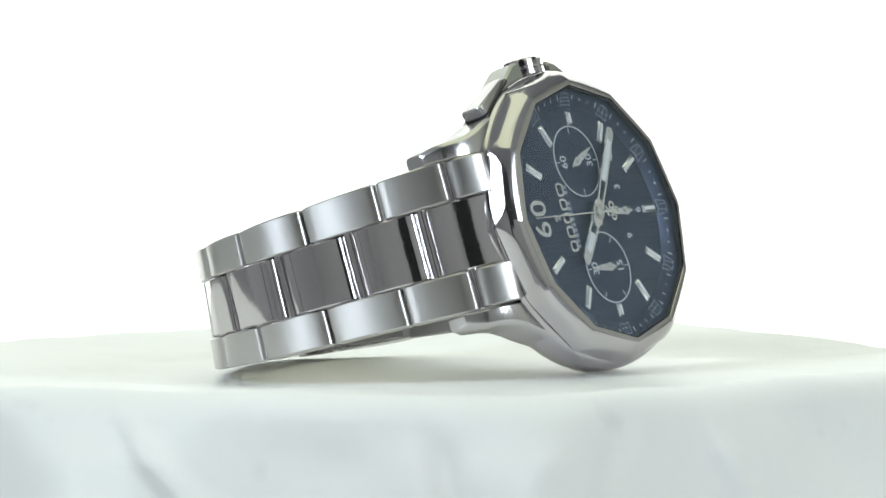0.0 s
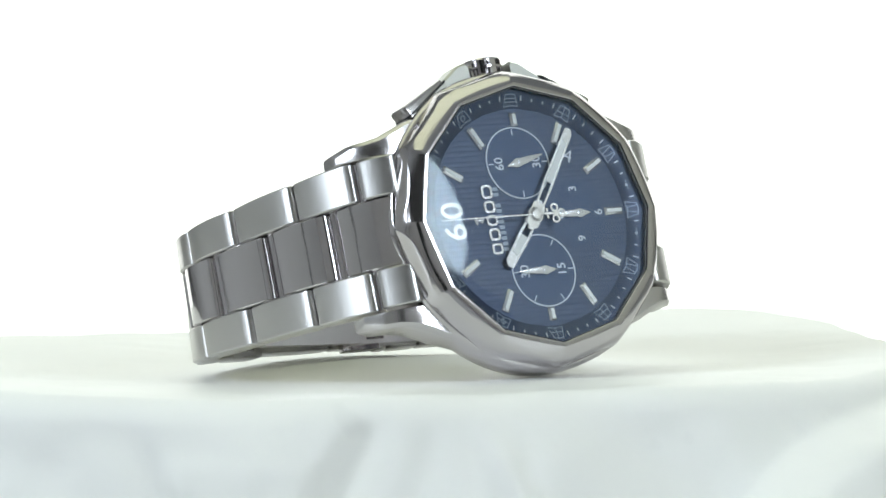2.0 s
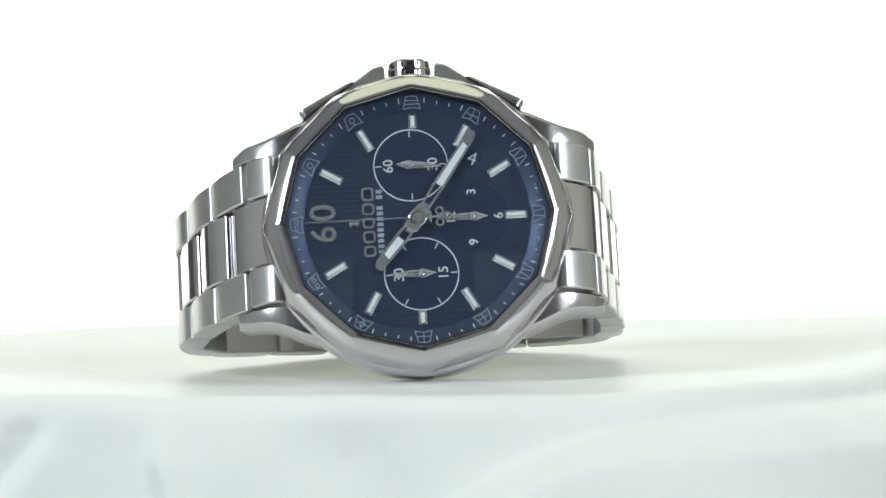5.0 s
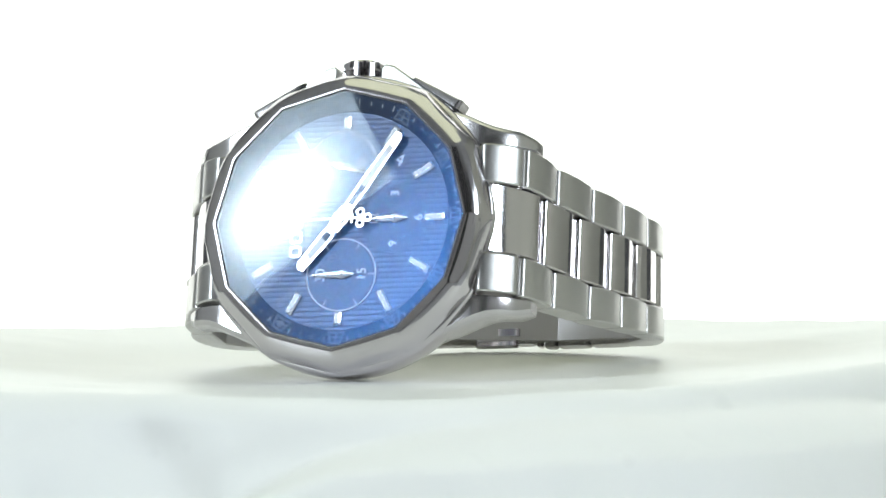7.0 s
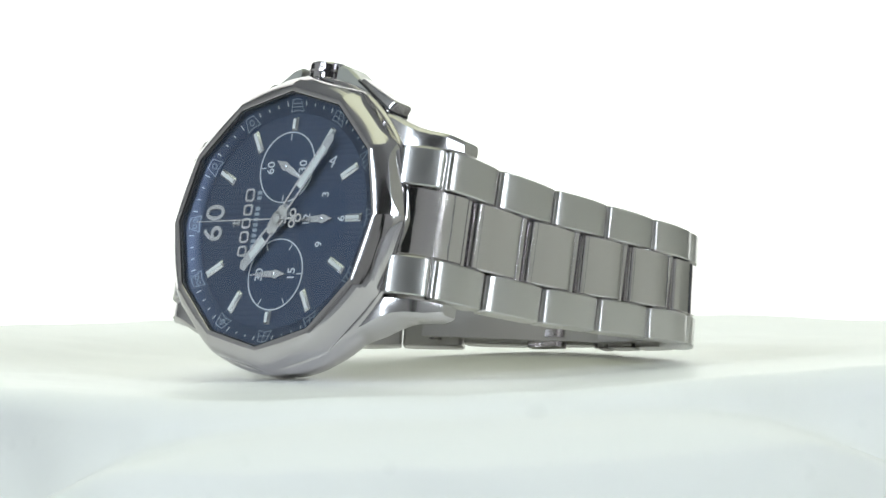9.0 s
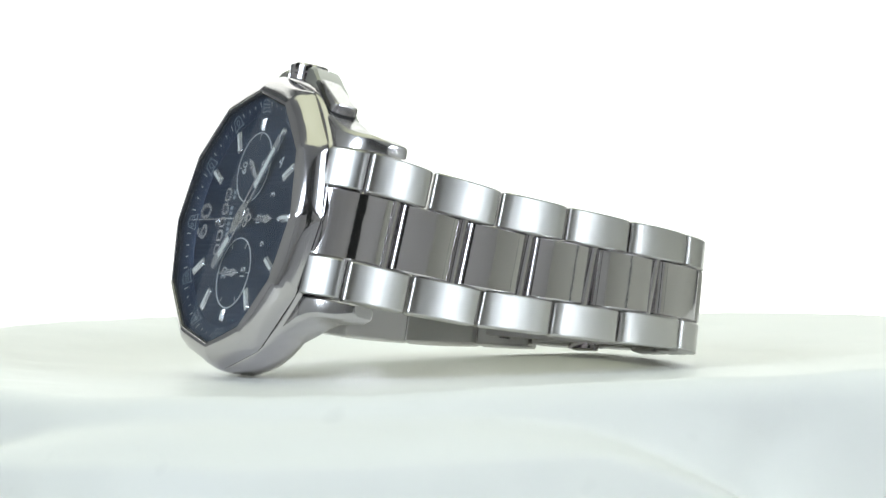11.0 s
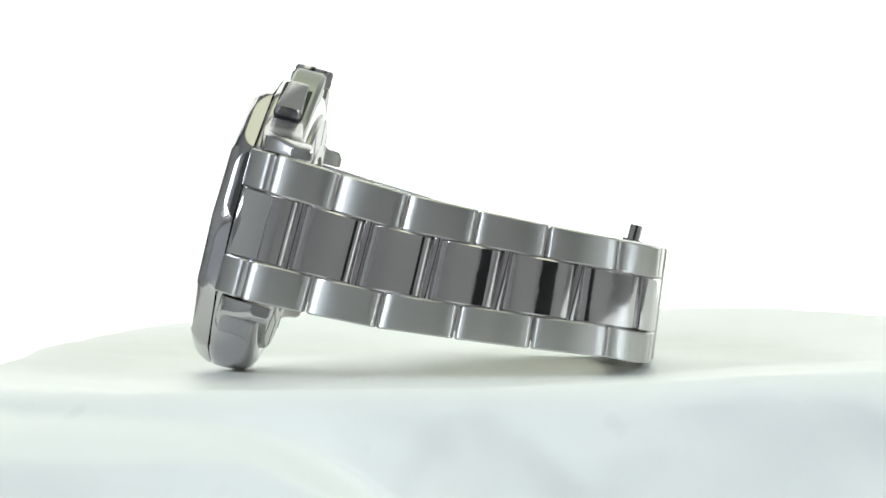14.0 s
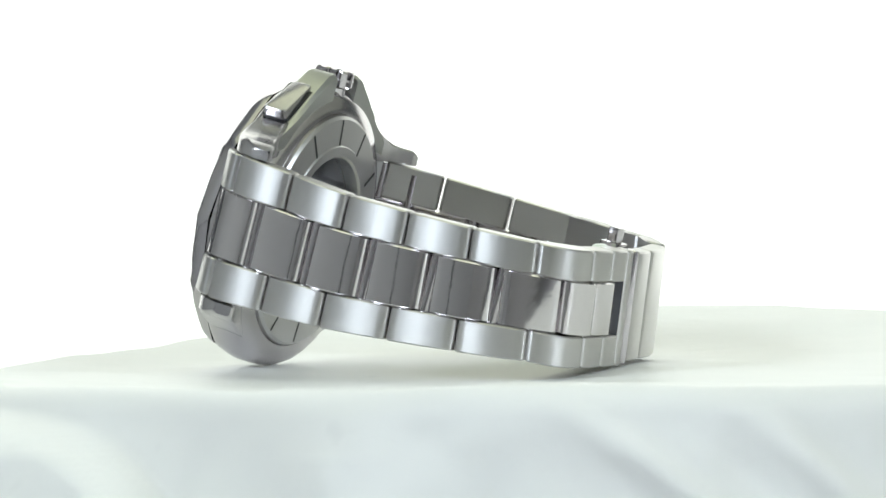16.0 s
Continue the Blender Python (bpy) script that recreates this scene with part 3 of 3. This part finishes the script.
def baton_pointer(watch, name, length, angle, z, wide, open_to, label):
    """A skeleton pointer towards +y: an open frame near the middle, white lume further out."""
    tip = wide * 0.5
    out = [(-wide * 0.32, -2.4), (wide * 0.32, -2.4), (wide * 0.5, 0), (wide * 0.62, open_to), (wide * 0.5, length - 0.7), (tip * 0.2, length), (-wide * 0.5, length - 0.25), (-wide * 0.62, open_to)]
    inn = [(-wide * 0.15, -1.9), (wide * 0.15, -1.9), (wide * 0.28, 0), (wide * 0.36, open_to), (wide * 0.3, length - 2.3), (0.0, length - 2.2), (-wide * 0.3, length - 2.1), (-wide * 0.36, open_to)]
    v, f = turned(frame_outline(out, inn, z, z + 0.22), angle)
    ob = solid(name, v, f, silver, watch, label, 25)
    body = [(-wide * 0.37, open_to), (wide * 0.37, open_to), (wide * 0.31, length - 2.25), (0, length - 2.15), (-wide * 0.31, length - 2.05)]
    v, f = turned(loft([[(x, y, z + 0.02) for x, y in body], [(x, y, z + 0.2) for x, y in body]]), angle)
    solid("lume_inlay", v, f, lume, ob, "white luminous inlay")
    hub = join(loft([around(1.2, z, 0, 32), around(1.2, z + 0.2, 0, 32), around(1.1, z + 0.24, 0, 32)]), turned(block(2.0, 3.8, z, z + 0.24, (0, 0), 0, 0.45, 0.06), angle))
    solid("hub", *hub, silver, ob, sharp=15)
    return ob


def leaf_shape(length, tail, wide, z0, z1):
    pts = [(0.09, length), (wide * 0.5, length * 0.35), (wide * 0.5, 0.4), (wide * 0.72, -0.2), (wide * 0.25, -tail * 0.7), (0.05, -tail), (-0.05, -tail), (-wide * 0.25, -tail * 0.7), (-wide * 0.72, -0.2), (-wide * 0.5, 0.4), (-wide * 0.5, length * 0.35), (-0.09, length)]
    v, f = loft([[(x, y, z0) for x, y in pts], [(x, y, z1 - 0.05) for x, y in pts], [(x * 0.6, y * 0.97, z1) for x, y in pts]])
    dot = loft([around(0.3, z1, 0, 20), around(0.3, z1 + 0.12, 0, 20), around(0.2, z1 + 0.16, 0, 20)])
    return join((v, f), dot)


def build_pointers(watch):
    baton_pointer(watch, "hour_pointer", 9.0, 310.6, 0.75, 1.5, 3.6, "silver skeleton hour pointer with white lume")
    baton_pointer(watch, "minute_pointer", 14.3, 125.0, 1.0, 1.32, 5.4, "silver skeleton minute pointer with white lume")
    needle = [(-0.1, -2.0), (0.1, -2.0), (0.07, 15.2), (-0.07, 15.2)]
    v, f = join(loft([[(x, y, 1.3) for x, y in needle], [(x, y, 1.4) for x, y in needle]]), loft([around(0.6, 1.28, 0, 24), around(0.6, 1.44, 0, 24), around(0.45, 1.45, 0, 24)]),
                block(0.36, 2.0, 1.3, 1.42, (0, -2.2), 0, 0.1, 0.03), block(1.5, 0.34, 1.3, 1.42, (0, -1.75), 0, 0.15, 0.03), loft([around(0.32, 1.3, 0, 20, 0, -3.2), around(0.32, 1.44, 0, 20, 0, -3.2)]),
                *[loft([around(rr, zz, 0, 24, px, py) for rr, zz in ((0.62, 1.3), (0.62, 1.42), (0.34, 1.42), (0.34, 1.3))], wrap=True) for px, py in ((-0.78, -3.0), (0.78, -3.0), (0, -4.05))])
    solid("chronograph_needle", v, f, silver, watch, "thin silver sweep needle with forked counterweight", 25)
    made = {}
    for key, (x, y, r) in SUBS.items():
        v, f = leaf_shape(4.1, 2.0, 0.95, 0.3, 0.5)
        ob = solid("small_needle", v, f, silver, watch, "small silver leaf needle", 30)
        ob.location = (x * MM, y * MM, 0)
        made[key] = ob
    return made


# ---- the bracelet ----
LOOP = [(-19.0, -0.9), (-21.2, -1.95), (-23.5, -3.8), (-24.7, -7.0), (-25.1, -11.0), (-25.6, -15.0), (-26.7, -20.0), (-27.5, -25.0), (-28.2, -30.0), (-28.7, -35.0), (-29.2, -44.5), (-28.95, -51.5), (-27.5, -57.2),
        (-23.2, -60.3), (-10.0, -60.9), (0.0, -60.1), (10.0, -58.2), (18.2, -54.5), (26.5, -48.3), (31.9, -41.0), (34.2, -33.0), (32.0, -23.6), (28.3, -13.6), (25.4, -9.0), (23.2, -4.6), (21.2, -1.95), (19.0, -0.9)]


def make_path():
    pts = [Vector(p) for p in LOOP]
    fine = []
    for i in range(len(pts) - 1):
        p0, p1, p2, p3 = pts[max(i - 1, 0)], pts[i], pts[i + 1], pts[min(i + 2, len(pts) - 1)]
        for k in range(24):
            t = k / 24
            fine.append(0.5 * ((2 * p1) + (p2 - p0) * t + (2 * p0 - 5 * p1 + 4 * p2 - p3) * t * t + (3 * p1 - p0 - 3 * p2 + p3) * t ** 3))
    fine.append(pts[-1])
    run = [0.0]
    for a, b in zip(fine, fine[1:]):
        run.append(run[-1] + (b - a).length)
    return fine, run


FINE, RUN = make_path()
TOTAL = RUN[-1]


def on_path(s):
    """Place, way and outward normal of the loop's outer face at the arc length s."""
    s = min(max(s, 0), TOTAL - 1e-4)
    i = int(np.searchsorted(RUN, s, "right")) - 1
    i = min(max(i, 1), len(FINE) - 3)
    q = (s - RUN[i]) / (RUN[i + 1] - RUN[i])
    p = FINE[i].lerp(FINE[i + 1], q)
    d = (FINE[i + 2] - FINE[i - 1]).normalized()
    return p, d, Vector((d.y, -d.x))


def run_at(z, side):
    """The arc length at which the loop passes the depth z on one side."""
    best = min((abs(p.y - z), s) for p, s in zip(FINE, RUN) if p.x * side > 0 and abs(p.y - z) < 3)
    return best[1]


def across(s):
    """Half width and middle of the bracelet at s."""
    p, _, _ = on_path(s)
    d = min(max((-p.y - 4) / 52, 0), 1)
    half = 10.35 - 2.45 * d
    near = (-p.y - 22) / 39
    table = ((0, 0.1), (0.2, 0.6), (0.4, 1.3), (0.57, 1.9), (0.82, 2.9), (1.0, 3.4)) if p.x < 0 else ((0, 0.1), (0.3, 0.3), (0.55, 1.1), (0.8, 2.5), (1.0, 3.4))
    mid = float(np.interp(near, [k for k, _ in table], [k for _, k in table]))
    return half, mid


def lean(z):
    """How far the sagging rear of the loop stands more upright than the case."""
    return 0.13 * min(max((-z - 22) / 32, 0), 1)


def link(name, s0, s1, c0, c1, mat, watch, thick=3.0, sag=0.42, label=""):
    """One bracelet piece from s0 to s1 along the loop, from c0 to c1 of the half width across."""
    p0, _, _ = on_path(s0)
    p1, _, _ = on_path(s1)
    d = (p1 - p0).normalized()
    n = Vector((d.y, -d.x))
    pm = on_path((s0 + s1) / 2)[0]
    bow = max((pm - (p0 + p1) / 2).dot(n), 0) * (0.6 if name == "end_link" else 1) + sag
    length = (p1 - p0).length
    prof = []
    for u in (0, 0.012, 0.028, 0.05, 0.15, 0.3, 0.5, 0.7, 0.85, 0.95, 0.972, 0.988, 1):
        e = min(u, 1 - u) * length
        edge = -0.38 * (1 - e / 0.5) ** 2 if e < 0.5 else 0
        prof.append((u * length, bow * (4 * u * (1 - u)) + edge))
    prof += [(length, -1.1), (length - 0.25, -thick + 0.3), (length - 0.6, -thick), (0.6, -thick), (0.25, -thick + 0.3), (0.0, -1.1)]
    h0, m0 = across(s0)
    h1, m1 = across(s1)
    rings = []
    for c, ins in ((c0, 1), (c0, 0), (c1, 0), (c1, 1)):
        sign = 1 if c == c0 else -1
        ring = []
        for u, h in prof:
            q = u / length
            half, mid = h0 + (h1 - h0) * q, m0 + (m1 - m0) * q
            x = mid + c * half
            uu, hh = u, h
            if ins:
                uu = length / 2 + (u - length / 2) * (1 - 0.4 / length)
                hh = h - 0.2 if h > -1.5 else h + 0.2
            else:
                x += sign * 0.2
            y, z = p0 + d * uu + n * hh
            ring.append((x, y, z + lean(z) * (x - mid)))
        rings.append(ring)
    v, f = loft(rings)
    ob = solid(name, v, f, mat, watch, label, 34)
    # u runs across the bracelet, v along it: the brushing follows v
    uv = ob.data.uv_layers.new(name="brushing")
    for loop in ob.data.loops:
        uv.data[loop.index].uv = (v[loop.vertex_index][0], loop.vertex_index % len(prof))
    return ob


def pin(s, c, watch, deep=1.7, r=1.15):
    p, d, n = on_path(s)
    half, mid = across(s)
    q = p - n * deep
    rings = []
    for x in (mid - c * half, mid + c * half):
        rings.append([(x, q.x + r * math.cos(2 * math.pi * k / 16), q.y + r * math.sin(2 * math.pi * k / 16)) for k in range(16)])
    v, f = loft(rings)
    solid("link_bar", v, f, polished, watch, "polished bar between links", 40)


CUT = 0.47


def build_bracelet(watch):
    g = 0.16
    sags = random.Random(5)
    for side in (-1, 1):
        outer = [run_at(z, side) for z in ((-5.3, -14.5, -24.4, -34.6, -44.8, -54.8) if side < 0 else (-5.2, -13.5, -24.0, -33.9, -43.6, -51.5))]
        inner = [run_at(z, side) for z in ((-10.4, -19.9, -29.7, -39.8, -49.9) if side < 0 else (-9.4, -18.8, -29.0, -38.8, -47.8))]
        start = 0.3 if side < 0 else TOTAL - 0.3
        for edge, spans, mat, label in ((outer[0], ((-0.985, -CUT), (CUT, 0.985)), satin, "satin steel end link"), (inner[0], ((-CUT + 0.01, CUT - 0.01),), link_polish, "polished steel end link middle")):
            lo, hi = (start, edge - 0.75) if side < 0 else (edge + 0.75, start)
            for c0, c1 in spans:
                link("end_link", lo, hi, c0, c1, mat, watch, 3.0, 0.1, label)
        for s0, s1 in zip(outer, outer[1:]):
            a, b = sorted((s0, s1))
            link("outer_link", a + g, b - g, -1, -CUT, brushed, watch, label="brushed steel outer link")
            link("outer_link", a + g, b - g, CUT, 1, brushed, watch, label="brushed steel outer link")
        for s0, s1 in zip(inner, inner[1:]):
            a, b = sorted((s0, s1))
            link("centre_link", a + 0.75, b - 0.75, -CUT + 0.01, CUT - 0.01, link_polish, watch, 3.0, sags.uniform(0.14, 0.46), "polished steel centre link")
        for s in inner:
            pin(s, 0.9, watch)
        for s in outer[:1]:
            pin(s, 0.97, watch, 1.9, 1.05)
    # folding clasp at the back of the loop
    a = run_at(-54.8, -1)
    e = run_at(-51.5, 1)
    c_in, c_out = run_at(-49.9, -1), run_at(-47.8, 1)
    for s0, s1 in ((a + g * 1.5, a + 9.2), (a + 9.35, a + 15.3), (a + 15.45, a + 20.5), (e - 9.4, e - g * 1.5)):
        for c0, c1 in ((-1, -CUT), (CUT, 1)):
            link("clasp_side", s0, s1, c0, c1, brushed, watch, 2.8, 0.05, "brushed steel clasp section")
    for s0, s1 in ((c_in + 0.55, a + 3.6), (a + 4.9, a + 11.2), (a + 11.35, a + 17.3), (e - 5.2, c_out - 0.55), (e - 9.4, e - 6.3)):
        link("clasp_middle", s0, s1, -CUT + 0.01, CUT - 0.01, link_polish, watch, 2.6, 0.05, "polished steel clasp section")
    pin(a + 4.25, 0.8, watch, 2.3, 0.9)
    pin(e - 5.75, 0.9, watch)
    # the shade in the clasp's gap is put into a dark metal filler
    link("clasp_shade_fill", a + 17.2, a + 20.7, -CUT - 0.02, CUT + 0.02, dark_metal, watch, 1.8, -0.9, "dark piece filling the clasp gap, coloured as its shade")
    link("clasp_cover", a + 24.1, a + 31.0, -0.93, 0.97, brushed, watch, 2.2, 0.1, "brushed steel clasp cover plate")
    link("clasp_cover", a + 31.2, e - 9.8, -0.93, 0.97, brushed, watch, 2.2, 0.1, "brushed steel clasp cover plate")
    link("clasp_bar", a + 20.6, a + 22.7, -1.0, 1.0, brushed, watch, 2.4, 0.05, "brushed bar that closes the clasp frame")
    link("clasp_lip", a + 22.9, a + 24.0, -0.97, 1.0, polished, watch, 1.6, 0.35, "polished lip of the clasp cover")
    for s0, s1, deep in ((a + 7, a + 24, 4.2), (a + 20, e - 6, 4.6)):
        p0, p1 = on_path(s0)[0], on_path(s1)[0]
        d = (p1 - p0).normalized()
        n = Vector((-d.y, d.x))
        if n.y < 0:
            n = -n
        rings = []
        for x in (-4.6, 6.8):
            rings.append([(x, *(p0 + d * u + n * h)) for u, h in ((0, deep), (0, deep + 0.9), ((p1 - p0).length, deep + 0.9), ((p1 - p0).length, deep))])
        v, f = loft(rings)
        solid("clasp_blade", v, f, brushed, watch, "brushed folding clasp blade", 30)
    # release buttons on both edges of the clasp
    for x0, x1, wide in ((9.6, 13.4, 0.0), (-3.0, -5.4, 4.2)):
        v, f = loft([[(x, -5.2 + wide * 0.5 + u, -55.2 + w) for u, w in rounded((2.2 if k else 3.4) + wide, 1.8 if k else 3.0, 0.5, 3)] for x, k in ((x0, 0), (x0 + (x1 - x0) * 0.45, 0), (x0 + (x1 - x0) * 0.46, 1), (x1, 1))])
        solid("clasp_button", v, f, polished, watch, "polished clasp release button", 30)


def build_scrap(watch):
    """A shred of film left on the clasp's edge."""
    rng = random.Random(8)
    rings = []
    for k, wide in enumerate((0.3, 0.9, 1.2, 1.1, 0.8, 0.9, 0.3)):
        y = -12.6 + 0.62 * k
        c = 10.55 + rng.uniform(-0.2, 0.25)
        rings.append([(c + 0.5 * wide * math.cos(e * math.pi / 4), y + rng.uniform(-0.1, 0.1), -55.6 + 0.9 * wide * math.sin(e * math.pi / 4)) for e in range(8)])
    solid("film_scrap", *loft(rings), film_plastic, watch, "crumpled scrap of pale protective film")


def build_watch():
    watch = tagged(new("wristwatch"), "steel chronograph wristwatch with blue dial lying on its side", "watch")
    build_case(watch)
    build_bezel(watch)
    build_caseback(watch)
    build_crown(watch)
    for sy in (1, -1):
        build_pusher(watch, sy)
    build_dial(watch)
    small = build_pointers(watch)
    build_bracelet(watch)
    build_scrap(watch)
    return watch, small


build_room()
build_stand(DISH_CORE, (190, -80), (-150, 150), 17, (0.578, -0.560, 0.352))
build_stand(BOX_CORE, (-80, -250), (225, 105), 12)
cloth = build_cloth()
watch, small = build_watch()


def motions():
    """The turntable turns evenly; the running seconds needle ticks round."""
    lie = Matrix(((-0.0535, -0.9952, 0.0817, -0.00062), (0.2688, -0.0931, -0.9587, -0.02891), (0.9617, -0.0293, 0.2725, 0.0226), (0, 0, 0, 1)))
    turn = [(t, pose(0, 0, 0, 0, 0, -10.46875 * (t - 4.57824))) for t in range(17)]
    walk(cloth, [(t, m) for t, m in turn])
    walk(watch, [(t, m @ lie) for t, m in turn])
    for key, ob in small.items():
        x, y, _ = SUBS[key]
        if key == "seconds":
            walk(ob, [(t, pose(x * MM, y * MM, 0, 0, 0, -(180 + 6 * (t - 4.3)))) for t in range(0, 17, 2)])
        else:
            ob.matrix_basis = pose(x * MM, y * MM, 0, 0, 0, 0)


motions()
